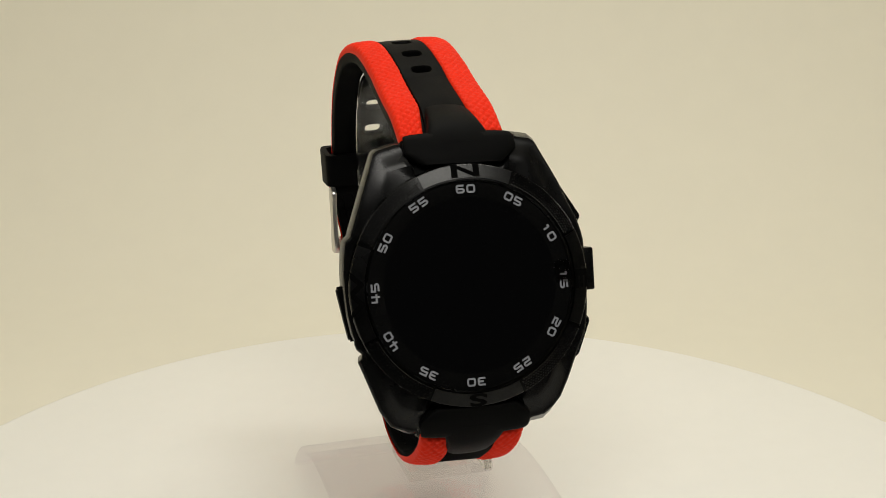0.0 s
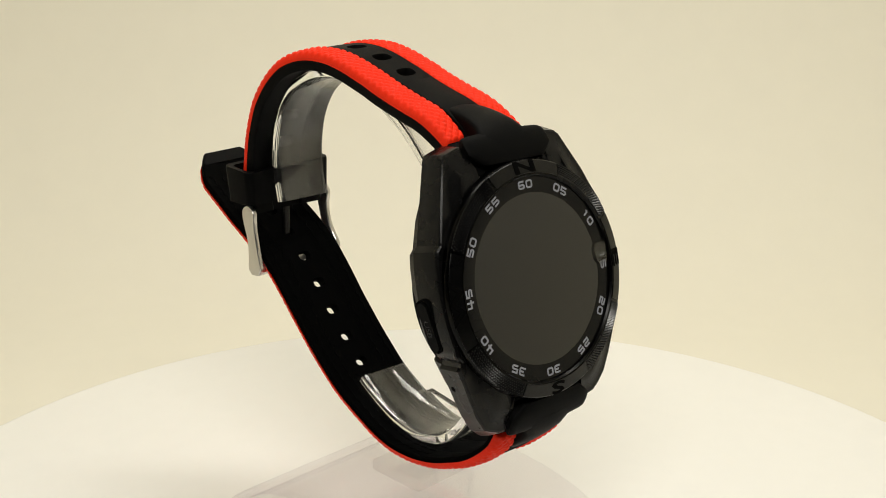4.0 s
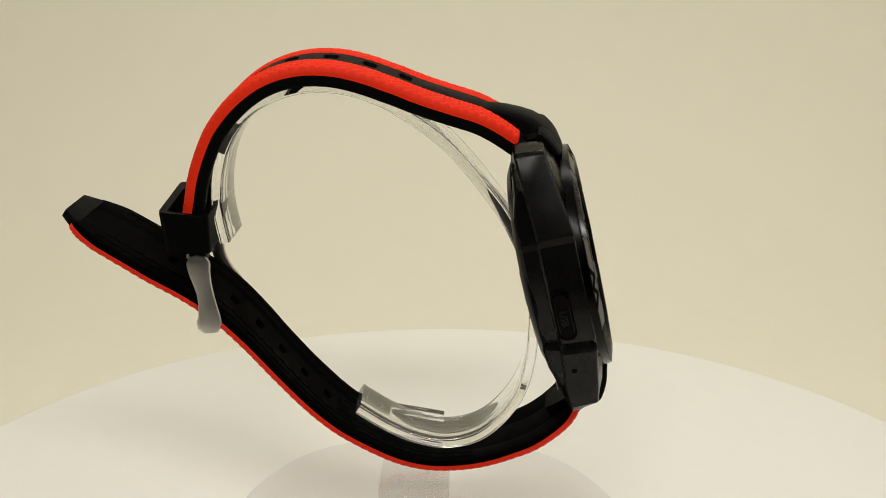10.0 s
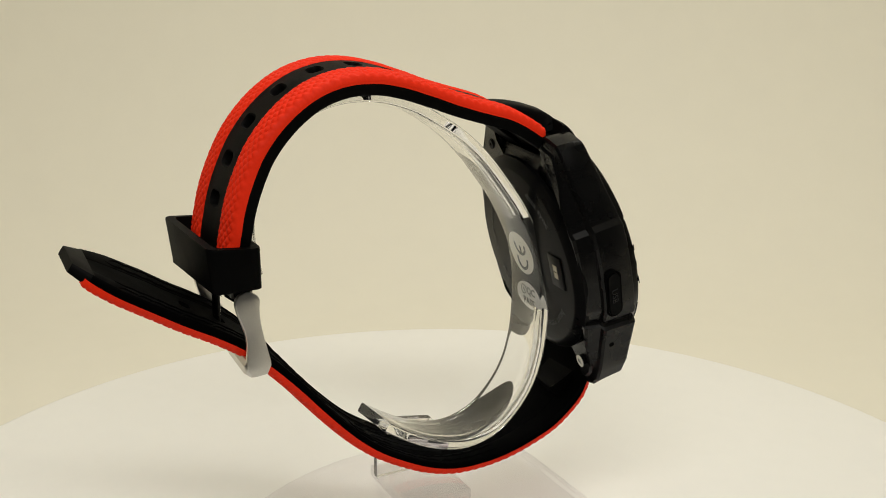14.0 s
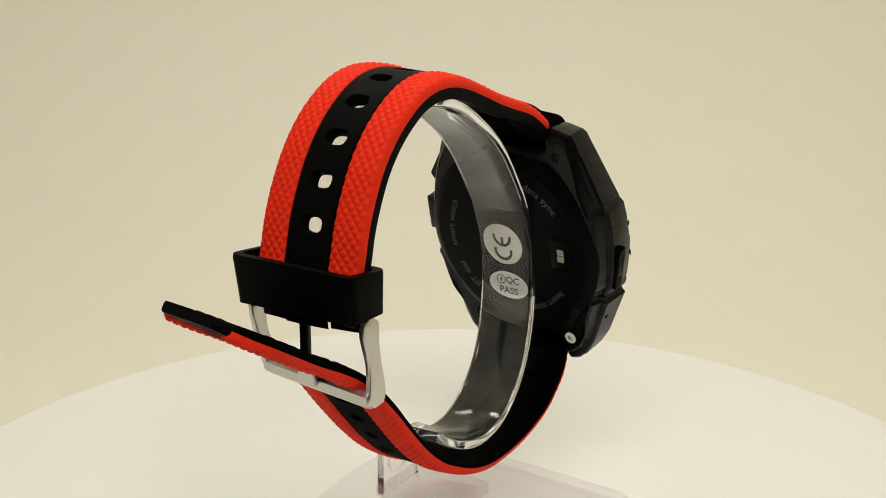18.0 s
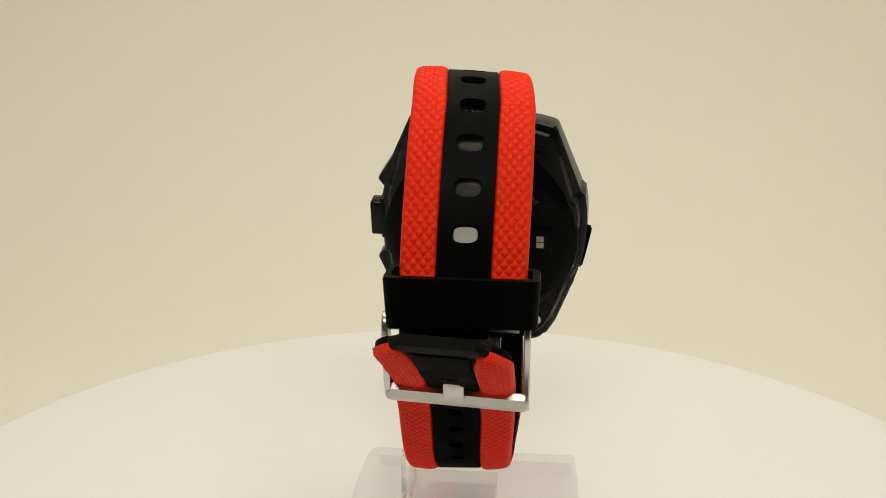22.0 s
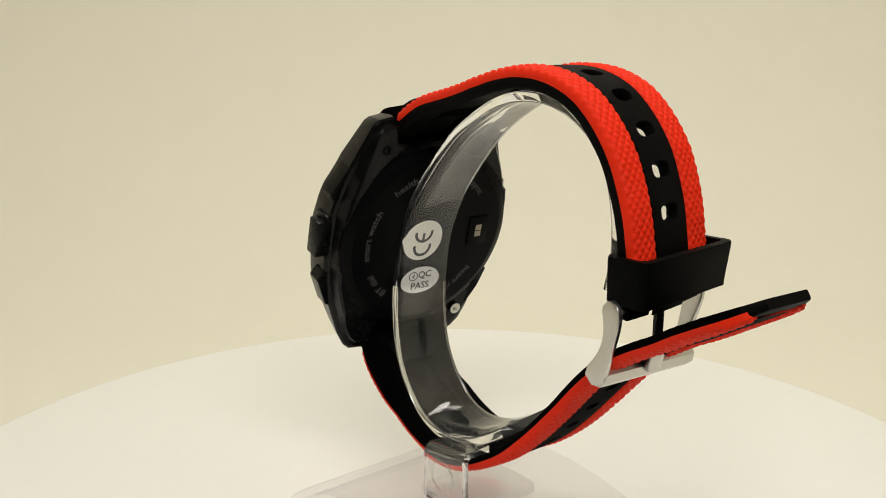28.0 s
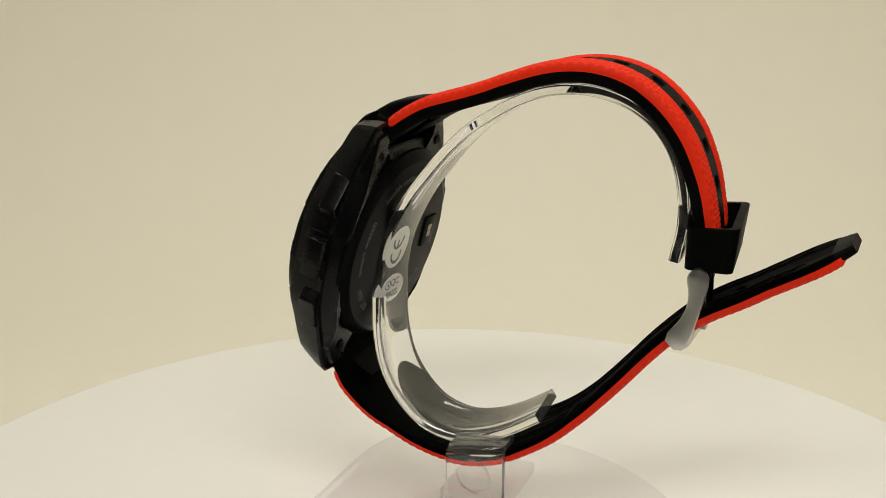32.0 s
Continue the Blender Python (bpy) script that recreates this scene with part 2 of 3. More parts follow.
def chamfered(points, r, sharp):
    """Cuts the corners of a line of strokes, but for the sharp ones."""
    out = [points[0]]
    for k, (p, q, n) in enumerate(zip(points, points[1:], points[2:])):
        if k + 1 in sharp:
            out.append(q)
            continue
        p, q, n = Vector(p), Vector(q), Vector(n)
        out += [tuple(q + (p - q).normalized() * r), tuple(q + (n - q).normalized() * r)]
    return out + [points[-1]]


def strokes(text, w, h, thick):
    """Wide squared digits of even strokes, centred on the origin."""
    m = h * 0.5
    shapes = {"0": [[(w / 2, 0), (w, 0), (w, h), (0, h), (0, 0), (w / 2, 0)]], "1": [[(w * 0.25, h * 0.78), (w * 0.6, h), (w * 0.6, 0)]], "2": [[(0, h), (w, h), (w, m), (0, m), (0, 0), (w, 0)]],
              "3": [[(0, h), (w, h), (w, 0), (0, 0)], [(w * 0.25, m), (w - thick / 2, m)]], "4": [[(0, h + thick / 2), (0, h * 0.36), (w * 0.74 - thick / 2, h * 0.36)], [(w * 0.74, h + thick / 2), (w * 0.74, -thick / 2)], [(w * 0.74 + thick / 2, h * 0.36), (w + thick / 2, h * 0.36)]],
              "5": [[(w, h), (0, h), (0, m), (w, m), (w, 0), (0, 0)]], "6": [[(w, h), (0, h), (0, 0), (w, 0), (w, m), (thick / 2, m)]]}
    bm = bmesh.new()
    gap = thick + 0.34
    left = -(w * len(text) + gap * (len(text) - 1)) / 2
    for i, c in enumerate(text):
        for line in shapes[c]:
            pts = chamfered(line, thick * 0.6, {"5": (1, 2), "2": (3, 4), "4": (1,)}.get(c, ()))
            rings = []
            for k, p in enumerate(pts):
                a, b = Vector(pts[max(k - 1, 0)]), Vector(pts[min(k + 1, len(pts) - 1)])
                d1 = (Vector(p) - a).normalized() if k else (b - Vector(p)).normalized()
                d2 = (b - Vector(p)).normalized() if k < len(pts) - 1 else d1
                d = (d1 + d2).normalized()
                wide = thick / 2 / max(0.6, d.dot(d1))
                x, y = left + i * (w + gap) + p[0], p[1] - h / 2
                rings.append([(x - d.y * e * wide, y + d.x * e * wide, z) for e, z in ((-1, -0.03), (1, -0.03), (1, 0.03), (-1, 0.03))])
            loft(rings, bm=bm)
    return bm


def build_head():
    # outline of the case: x, y at the back edge, y at the front edge
    right = [(8.3, 22.2, 22.2), (10.8, 25.0, 25.0), (11.0, 28.4, 27.3), (14.5, 27.8, 26.7), (15.5, 26.9, 25.9), (19.3, 18.4, 18.2), (21.6, 11.6, 11.6), (22.6, 7.0, 7.0), (22.9, 0.0, 0.0),
             (22.7, -6.0, -6.0), (22.2, -10.6, -10.6), (20.9, -15.0, -15.0), (19.3, -19.4, -19.4), (17.8, -23.4, -22.8), (16.2, -26.4, -24.8), (14.6, -27.8, -26.0), (11.0, -28.2, -26.6), (10.8, -25.0, -25.0), (8.3, -22.2, -22.2)]
    left = [(-8.6, -22.2, -22.2), (-11.1, -25.0, -25.0), (-11.3, -28.2, -27.0), (-12.8, -27.8, -26.8), (-15.6, -26.0, -25.4), (-17.6, -22.4, -22.2), (-20.2, -15.1, -15.1), (-21.2, -12.5, -12.5), (-20.5, -11.9, -11.9), (-20.4, -11.1, -11.1),
            (-21.3, -10.2, -10.2), (-22.3, -7.4, -7.4), (-22.9, -4.0, -4.0), (-23.2, 0.0, 0.0), (-23.2, 3.4, 3.4), (-23.0, 6.6, 6.6), (-22.5, 9.5, 9.5), (-21.5, 10.5, 10.5), (-21.3, 11.2, 11.2), (-16.1, 25.4, 25.2),
            (-15.4, 26.2, 25.8), (-12.2, 27.1, 26.7), (-11.2, 27.3, 26.8), (-11.1, 25.0, 25.0), (-8.6, 22.2, 22.2)]
    outline = right + left
    dense = []
    for p, q in zip(outline, outline[1:] + outline[:1]):
        for i in range(3):
            dense.append(tuple(u + (v - u) * i / 3 for u, v in zip(p, q)))

    def widen(x, y, f):
        """The front is narrower at the lugs of the button side and wider on the other."""
        if x > 12:
            return x - 0.7 * f * min(1.0, max(0.0, abs(y) - 9) / 6)
        return x + (0.45 - 0.8 * f if x < -14 and y < -9 else 0.0)

    def rim_heights(y):
        """Back and front edge of the side band: both fall away towards the strap."""
        over = max(0.0, abs(y) - 11.0)
        return -8.3 - 0.075 * over, -1.3 - 0.15 * over

    rings = []
    # inset, share of the way to the front, and height over: the floor, the band's back edge, its front edge (middle, lugs)
    for d, f, over, h, lug in ((2.4, 0.0, "floor", 0.0, 0.0), (1.9, 0.0, "floor", 0.5, 0.5), (1.2, 0.0, "back", -0.25, -0.25), (0.45, 0.0, "back", 0.0, 0.0), (0.0, 0.0, "back", 0.45, 0.45), (0.0, 0.2, "back", 2.0, 2.0),
                               (0.0, 1.0, "front", -0.55, -0.55), (0.14, 1.0, "front", -0.2, -0.2), (0.5, 1.0, "front", 0.0, 0.0), (0.9, 1.0, "front", -0.08, 0.02), (2.2, 1.0, "front", -0.5, 0.45), (3.4, 1.0, "front", -0.8, 0.9), (4.6, 1.0, "front", -0.95, 1.4)):
        ring = []
        for x, yb, yf in dense:
            px, py = widen(x, yb, f), yb + (yf - yb) * f
            k = 1 - d / math.hypot(px, py)
            low, high = rim_heights(yb)
            base = {"floor": -11.8 + min(1.5, 0.3 * max(0.0, abs(yb) - 17)), "back": low, "front": high}[over]
            ring.append((px * k, py * k, base + h + (lug - h) * min(1.0, max(0.0, (abs(yb) - 11) / 8))))
        rings.append(ring)
    part("case", loft(rings), CASE, watch, "glossy black case with four lugs", HEAD, 24)
    # bezel
    part("bezel", lathe([(19.2, -3.4), (22.4, -3.4), (22.55, -2.4), (22.55, -0.5), (22.3, -0.03), (19.95, 0.62), (19.5, 0.7), (19.2, 0.3)], 128, True), BEZEL, watch, "dark bezel with knurled quarters", HEAD)
    for q in range(4):
        bm = bmesh.new()
        for ir in range(6):
            r = 20.1 + ir * 0.42
            for ia in range(25):
                a = radians(90 - (q * 90 + 25.5 + ia * 38.4 / 24 + (ir % 2) * 0.8))
                c = Vector((r * math.cos(a), r * math.sin(a), 0.66 - (r - 19.95) * 0.27))
                t = Vector((-math.sin(a), math.cos(a), 0)) * 0.26
                o = Vector((math.cos(a), math.sin(a), -0.27)) * 0.2
                up = Vector((0.26 * math.cos(a), 0.26 * math.sin(a), 0.965)) * 0.22
                base = [bm.verts.new(c + t * i + o * j) for i, j in ((-1, -1), (1, -1), (1, 1), (-1, 1))]
                top = [bm.verts.new(c + t * i * 0.35 + o * j * 0.35 + up) for i, j in ((-1, -1), (1, -1), (1, 1), (-1, 1))]
                bm.faces.new(top)
                for i in range(4):
                    bm.faces.new((base[i], base[(i + 1) % 4], top[(i + 1) % 4], top[i]))
        part("knurling", bm, STUD, watch, "rows of small metal studs", HEAD, 20, "stuff")
    for q in range(4):
        rings = []
        for i in range(21):
            a = radians(90 - q * 90 - 23.5 + 47 * i / 20)
            rings.append([(r * math.cos(a), r * math.sin(a), z) for r, z in ((19.8, 0.6), (19.85, 0.78), (20.1, 0.72), (22.2, 0.155), (22.32, 0.03), (22.2, -0.2))])
        part("bezel_plate", loft(rings), PLATE, watch, "satin grey plate on the bezel", HEAD, 30)
    for body, q in (("N", 0), ("E", 15), ("S", 30), ("W", 45)):
        part("compass_letter", words(body, 3.3, 0.05, 0.1), BLACK_AND_SHADE, watch, "black compass letter", HEAD @ spin(q) @ pose(0, 21.1, 0.455, -15.0) @ Matrix.Diagonal((2.3, 1, 1, 1)), 0)
    part("dial_ring", lathe([(16.2, -1.2), (19.3, -1.2), (19.3, -0.05), (18.9, 0.0), (16.4, -0.07), (16.24, -0.09)], 128, True), INK, watch, "black minute ring", HEAD)
    for i in range(12):
        body = "60" if i == 0 else "%02d" % (i * 5)
        part("numeral", strokes(body, 1.30, 1.24, 0.35), DIGIT, watch, "light grey numeral", HEAD @ spin(i * 5) @ pose(0, 17.8, 0.01), 0)
    part("screen", lathe([(0.01, -1.2), (16.2, -1.2), (16.25, -0.2), (16.22, -0.11), (16.1, -0.10), (0.01, -0.10)], 128), GLASS, watch, "dark switched-off round screen", HEAD)
    film = bmesh.new()
    loft([[(x * k, y * k, z) for x, y in rounded(-2.2, 2.2, -2.5, 2.2, 1.4, 5)] for z, k in ((0.0, 1), (0.2, 0.97))], bm=film)
    part("film_tab", film, FILM, watch, "clear pull tab of a screen film", HEAD @ spin(14.2) @ pose(0, 18.2, 0.06))
    # strap ends: a six-sided block between the lugs, and a ridge from it to the middle of the strap
    def humped(line, sgn, edge):
        rings = []
        for i, (y, z, w) in enumerate(line):
            before, after = line[max(i - 1, 0)], line[min(i + 1, len(line) - 1)]
            run = Vector((after[0] - before[0], after[1] - before[1])).normalized()
            into = (run[1], -run[0]) if i > 1 else (0.0, -1.0)
            ring = []
            for u in (-1.0, -0.985, -0.95, -0.85, -0.6, -0.35, 0.0, 0.35, 0.6, 0.85, 0.95, 0.985, 1.0):
                d = 0.45 * u * u + edge * abs(u) ** 24
                ring.append((u * w, sgn * (y + into[0] * d), z + into[1] * d))
            for u in (0.99, 0.0, -0.99):
                ring.append((u * w, sgn * (y + into[0] * 4.6), z + into[1] * 4.6))
            rings.append(ring)
        return loft(rings)

    block = ((22.45, -0.95, 7.5), (22.6, -0.8, 7.7), (23.3, -0.95, 8.4), (24.3, -1.2, 9.5), (25.2, -1.55, 10.55), (26.4, -2.1, 10.6), (27.4, -2.7, 10.55), (28.2, -3.3, 10.4), (28.6, -4.1, 10.3))
    ridge = ((26.6, -2.15, 6.9), (27.6, -2.7, 6.5), (29.0, -3.7, 5.8), (30.3, -5.0, 5.3), (31.8, -7.4, 4.8), (33.0, -9.9, 4.5), (33.9, -12.3, 4.3), (34.4, -14.2, 4.2))
    for sgn in (1, -1):
        part("strap_end", humped(block, sgn, 0.35), RUBBER, watch, "thick black rubber strap end between the lugs", HEAD, 40)
        part("strap_neck", humped(ridge, sgn, 0.9), RUBBER, watch, "black rubber ridge from the strap end", HEAD, 50)
    # crown and pushers
    part("crown", box(22.0, 25.5, -3.0, 5.2, -8.5, -4.5, 0.4), CASE, watch, "square black crown button", HEAD)
    part("button_guard", box(21.6, 23.2, -3.9, 6.2, -8.3, -3.4, 0.3), CASE, watch, "", HEAD)
    for plan in (((19.0, 17.7), (19.5, 17.5), (23.2, 11.6), (23.2, 11.0), (22.2, 9.6), (18.5, 9.8), (16.5, 16.5)), ((19.0, -7.2), (22.8, -6.8), (24.0, -8.4), (24.1, -9.0), (21.6, -15.2), (21.1, -15.6), (18.0, -15.0))):
        mx, my = sum(p[0] for p in plan) / len(plan), sum(p[1] for p in plan) / len(plan)
        part("pusher", loft([[(mx + (x - mx) * k, my + (y - my) * k, z) for x, y in plan] for z, k in ((-8.4, 0.94), (-8.15, 1.0), (-4.9, 1.0), (-4.6, 0.94))]), CASE, watch, "angled black push button", HEAD, 20)
    # side with the charging cover
    cover = bmesh.new()
    loft([[(x, y, z) for y, z in rounded(-4.8, 4.8, -1.25, 1.25, 1.2, 6)] for x in (-0.8, 0.25, 0.42)], bm=cover)
    side = HEAD @ Matrix.Translation((-22.95, -4.0, -6.2)) @ Matrix.Rotation(radians(180 + 10.5), 4, "Z")
    usb = part("charging_cover", cover, RUBBER, watch, "oval black rubber charging cover", side)
    # no groove is cut: a solid black ring paints the gap's shade
    rim = bmesh.new()
    loft([[(x, y * k, z * (1 + (k - 1) * 4)) for y, z in rounded(-5.0, 5.0, -1.45, 1.45, 1.4, 6)] for x, k in ((-0.6, 1.0), (0.12, 1.0), (0.12, 1.05), (-0.6, 1.05))], cap=False, bm=rim)
    part("cover_gap_shade", rim, BLACK_AND_SHADE, usb, "black ring painted as the shaded gap round the cover", side)
    part("cover_lettering", words("USB", 1.9, 0.06), CASE, usb, "", side @ Matrix.Translation((0.44, 0.3, 0)) @ Matrix(((0, 0, 1, 0), (1, 0, 0, 0), (0, 1, 0, 0), (0, 0, 0, 1))), 0)
    # black disc that paints the shade inside the microphone hole
    part("microphone_hole_shade", disc(0.55, -0.3, 0.05, 0.05, 20), BLACK_AND_SHADE, watch, "", HEAD @ Matrix.Translation((-19.42, -16.6, -6.75)) @ Matrix.Rotation(radians(18.7), 4, "Z") @ Matrix.Rotation(radians(-90), 4, "Y"))
    # back
    part("back_cover", lathe([(0.01, -12.8), (18.9, -12.8), (19.3, -12.72), (20.8, -12.0), (21.4, -11.6), (21.4, -10.8), (0.01, -10.8)], 96), BACK, watch, "glossy black back cover", HEAD)
    for sx in (1, -1):
        for sy in (1, -1):
            screw = part("screw", lathe([(0.01, -12.0), (0.35, -12.0), (0.4, -12.2), (1.0, -12.2), (1.2, -12.0), (1.25, -11.0), (0.01, -11.0)], 24), BACK, watch, "small black case screw", HEAD @ Matrix.Translation((sx * 12.4, sy * 21.4, 1.5)))
    flip = Matrix.Rotation(math.pi, 4, "Y")
    dot = part("dot_sticker", disc(1.35, -0.05, 0.05, 0.02, 24), STICKER, watch, "tiny white round sticker", HEAD @ Matrix.Translation((-12.5, -21.5, -11.15)) @ flip)
    part("sticker_mark", words("BL", 1.2, 0.02), STAMP, dot, "", HEAD @ Matrix.Translation((-12.5, -21.5, -11.22)) @ flip, 0)
    for body, a in (("smart watch", -80), ("health mate", -19), ("data sync", 36), ("heart rate", 144), ("steps", -172), ("BT dial", -130)):
        bm = words(body, 2.3, 0.02)
        for v in bm.verts:
            th = radians(a) + v.co.x * 1.08 / 15.6
            r = 15.6 + v.co.y
            v.co.x, v.co.y = r * math.sin(th), r * math.cos(th)
        part("back_lettering", bm, PRINT, watch, "faint grey lettering round the back", HEAD @ Matrix.Translation((0, 0, -12.83)) @ flip, 0)
    part("sensor_frame", box(-15.9, -10.7, -3.3, 3.8, -13.2, -12.6, 0.25), BACK, watch, "raised frame of the sensor", HEAD)
    for y0, y1 in ((-1.2, 0.15), (0.35, 1.7)):
        part("sensor_window", box(-14.1, -12.5, y0, y1, -13.28, -13.15, 0.05), SENSOR, watch, "small pale optical sensor", HEAD)
    ce = part("round_sticker", disc(5.0, -0.06, 0.02, 0.02, 40), STICKER, watch, "round cream conformity sticker", HEAD @ Matrix.Translation((1.5, 0.1, -12.85)) @ flip)
    mark = bmesh.new()
    for cy, a0, a1 in ((-2.15, 168, 372), (1.25, 168, 372)):
        arc = [(math.cos(radians(a0 + (a1 - a0) * k / 28)), math.sin(radians(a0 + (a1 - a0) * k / 28))) for k in range(29)]
        loft([[(c * r * 0.98, cy + 0.5 + d * r, z) for r, z in ((1.75, -0.02), (2.4, -0.02), (2.4, 0.03), (1.75, 0.03))] for c, d in arc], bm=mark)
    box(-0.3, 0.3, -0.2, 1.7, -0.02, 0.03, bm=mark)
    part("sticker_mark", mark, STAMP, ce, "", HEAD @ Matrix.Translation((1.5, 0.1, -12.92)) @ flip, 0)
    oval = disc(5.0, -0.06, 0.02, 0.02, 40)
    oval.transform(Matrix.Diagonal((1.0, 0.66, 1, 1)))
    qc = part("oval_sticker", oval, FOIL, watch, "oval silver inspection sticker", HEAD @ Matrix.Translation((0.9, -10.1, -12.85)) @ flip)
    part("sticker_mark", words("QC", 2.3, 0.02, 0.03), STAMP, qc, "", HEAD @ Matrix.Translation((-0.2, -8.9, -12.92)) @ flip, 0)
    part("sticker_mark", words("PASS", 2.3, 0.02, 0.03), STAMP, qc, "", HEAD @ Matrix.Translation((0.9, -11.4, -12.92)) @ flip, 0)
    part("sticker_mark", lathe([(0.95, -0.02), (1.15, -0.02), (1.15, 0.03), (0.95, 0.03)], 24, True), STAMP, qc, "", HEAD @ Matrix.Translation((2.8, -8.9, -12.92)) @ flip)
    part("sticker_mark", words("4", 1.7, 0.02), STAMP, qc, "", HEAD @ Matrix.Translation((2.8, -8.9, -12.92)) @ flip, 0)


build_head()

# ---- strap ----
UPPER = Curve([(6.6, 86.0), (8.8, 90.6), (11.8, 93.9), (15.4, 96.5), (19.4, 98.9), (23.4, 100.6), (29.4, 102.1), (34.6, 103.5), (39.7, 105.2), (45.0, 107.1), (50.9, 108.4), (57.1, 108.2), (63.0, 106.3),
               (68.2, 102.7), (72.4, 98.0), (75.5, 92.6), (77.8, 86.9), (79.1, 81.0), (79.4, 75.5), (78.6, 70.5)], 1)
LOWER = Curve([(-1.6, 48.4), (-0.2, 44.4), (1.6, 40.8), (3.6, 36.4), (9.2, 31.0), (15.6, 27.7), (21.8, 25.7), (28.0, 24.8), (34.0, 25.1), (40.0, 26.8), (46.0, 29.8), (52.0, 33.6), (58.0, 39.0),
               (64.0, 45.6), (70.0, 52.6), (76.0, 58.6), (82.0, 62.8), (88.0, 66.2), (94.0, 70.0), (100.8, 74.5), (105.9, 78.0)], -1)


UPPER_S = (0.0, 12.0, 25.4, 38.8, 52.2, 65.6, 79.0, 92.4, 105.7)
LOWER_S = (0.0, 4.0, 14.0, 26.0, 40.3, 56.5, 72.7, 88.8, 105.0, 121.2, 137.4)


def upper_shift(s):
    """Sideways offset, bank, crown and rise of the upper half."""
    dx = along(s, UPPER_S, (0.6, 0.77, 0.83, 1.0, 0.56, -0.34, -0.25, 0.1, 0.43))
    bank = along(s, UPPER_S, (0.0, 0.036, 0.051, 0.051, 0.05, 0.04, 0.034, 0.055, 0.062))
    rise = along(s, UPPER_S, (0.35, -0.24, 0.17, 0.90, 0.73, 0.95, 0.90, 0.32, 0.70))
    return dx, bank, 0.0045 * min(1.0, s / 14.0), rise


def lower_shift(s):
    k = min(1.0, s / 14.0)
    tail = min(1.0, max(0.0, (s - 68.0) / 34.0))
    tail = tail * tail * (3 - 2 * tail)
    dx = along(s, LOWER_S, (1.2, 1.48, 1.23, 1.07, 2.2, 2.9, 2.6, 2.0, 1.8, 1.9, 2.0))
    bank = along(s, LOWER_S, (0.0, 0.02, 0.031, 0.047, 0.046, 0.033, -0.013, -0.018, -0.06, -0.075, -0.05))
    rise = along(s, LOWER_S, (0.4, 1.2, 0.94, 0.18, 0.38, 0.74, 0.48, 0.31, 0.0, -0.1, 0.5))
    thin = 0.6 * max(0.0, (s - LOWER.length + 8.0) / 8.0) ** 2
    return dx, bank, 0.006 * k - 0.002 * tail, rise - thin, 0.3 * tail - thin


def punched(curve, s0, s1, holes, hx, hs, half, n0, n1, shift, bm, reach):
    """The middle strip of a strap, with oval holes through it."""
    marks = sorted(holes)
    cells, s = [], s0
    for h in marks:
        if h - reach > s + 0.1:
            cells.append((s, h - reach, None))
        cells.append((h - reach, h + reach, h))
        s = h + reach
    cells.append((s, s1, None))
    for a, b, h in cells:
        if h is None:
            k = max(1, int((b - a) / 1.2))
            for i in range(k):
                u, w = a + (b - a) * i / k, a + (b - a) * (i + 1) / k
                for n in (n0, n1):
                    for j in range(8):
                        e, g = half * (j / 4 - 1), half * ((j + 1) / 4 - 1)
                        bm.faces.new([bm.verts.new(curve.place(p, x, n, shift)) for p, x in ((u, e), (w, e), (w, g), (u, g))])
        else:
            m = 32
            rim = []
            for (u0, v0), (u1, v1) in zip(((1, -1), (1, 1), (-1, 1), (-1, -1)), ((1, 1), (-1, 1), (-1, -1), (1, -1))):
                rim += [(reach * (u0 + (u1 - u0) * i / 8), half * (v0 + (v1 - v0) * i / 8)) for i in range(8)]
            for n in (n0, n1):
                inner, outer = [], []
                for u, v in rim:
                    outer.append(bm.verts.new(curve.place(h + u, v, n, shift)))
                    c, d = u / math.hypot(u, v), v / math.hypot(u, v)
                    e = (abs(c / hs) ** 3 + abs(d / hx) ** 3) ** (-1 / 3)
                    inner.append((h + c * e, d * e))
                edge = [bm.verts.new(curve.place(p, x, n, shift)) for p, x in inner]
                lip = [bm.verts.new(curve.place(h + (p - h) * 0.86, x * 0.9, n - 0.35 * (1 if n == n1 else -1), shift)) for p, x in inner]
                for i in range(m):
                    j = (i + 1) % m
                    bm.faces.new((outer[i], outer[j], edge[j], edge[i]))
                    bm.faces.new((edge[i], edge[j], lip[j], lip[i]))
                if n == n0:
                    low = lip
                else:
                    for i in range(m):
                        j = (i + 1) % m
                        bm.faces.new((low[i], low[j], lip[j], lip[i]))
    return bm


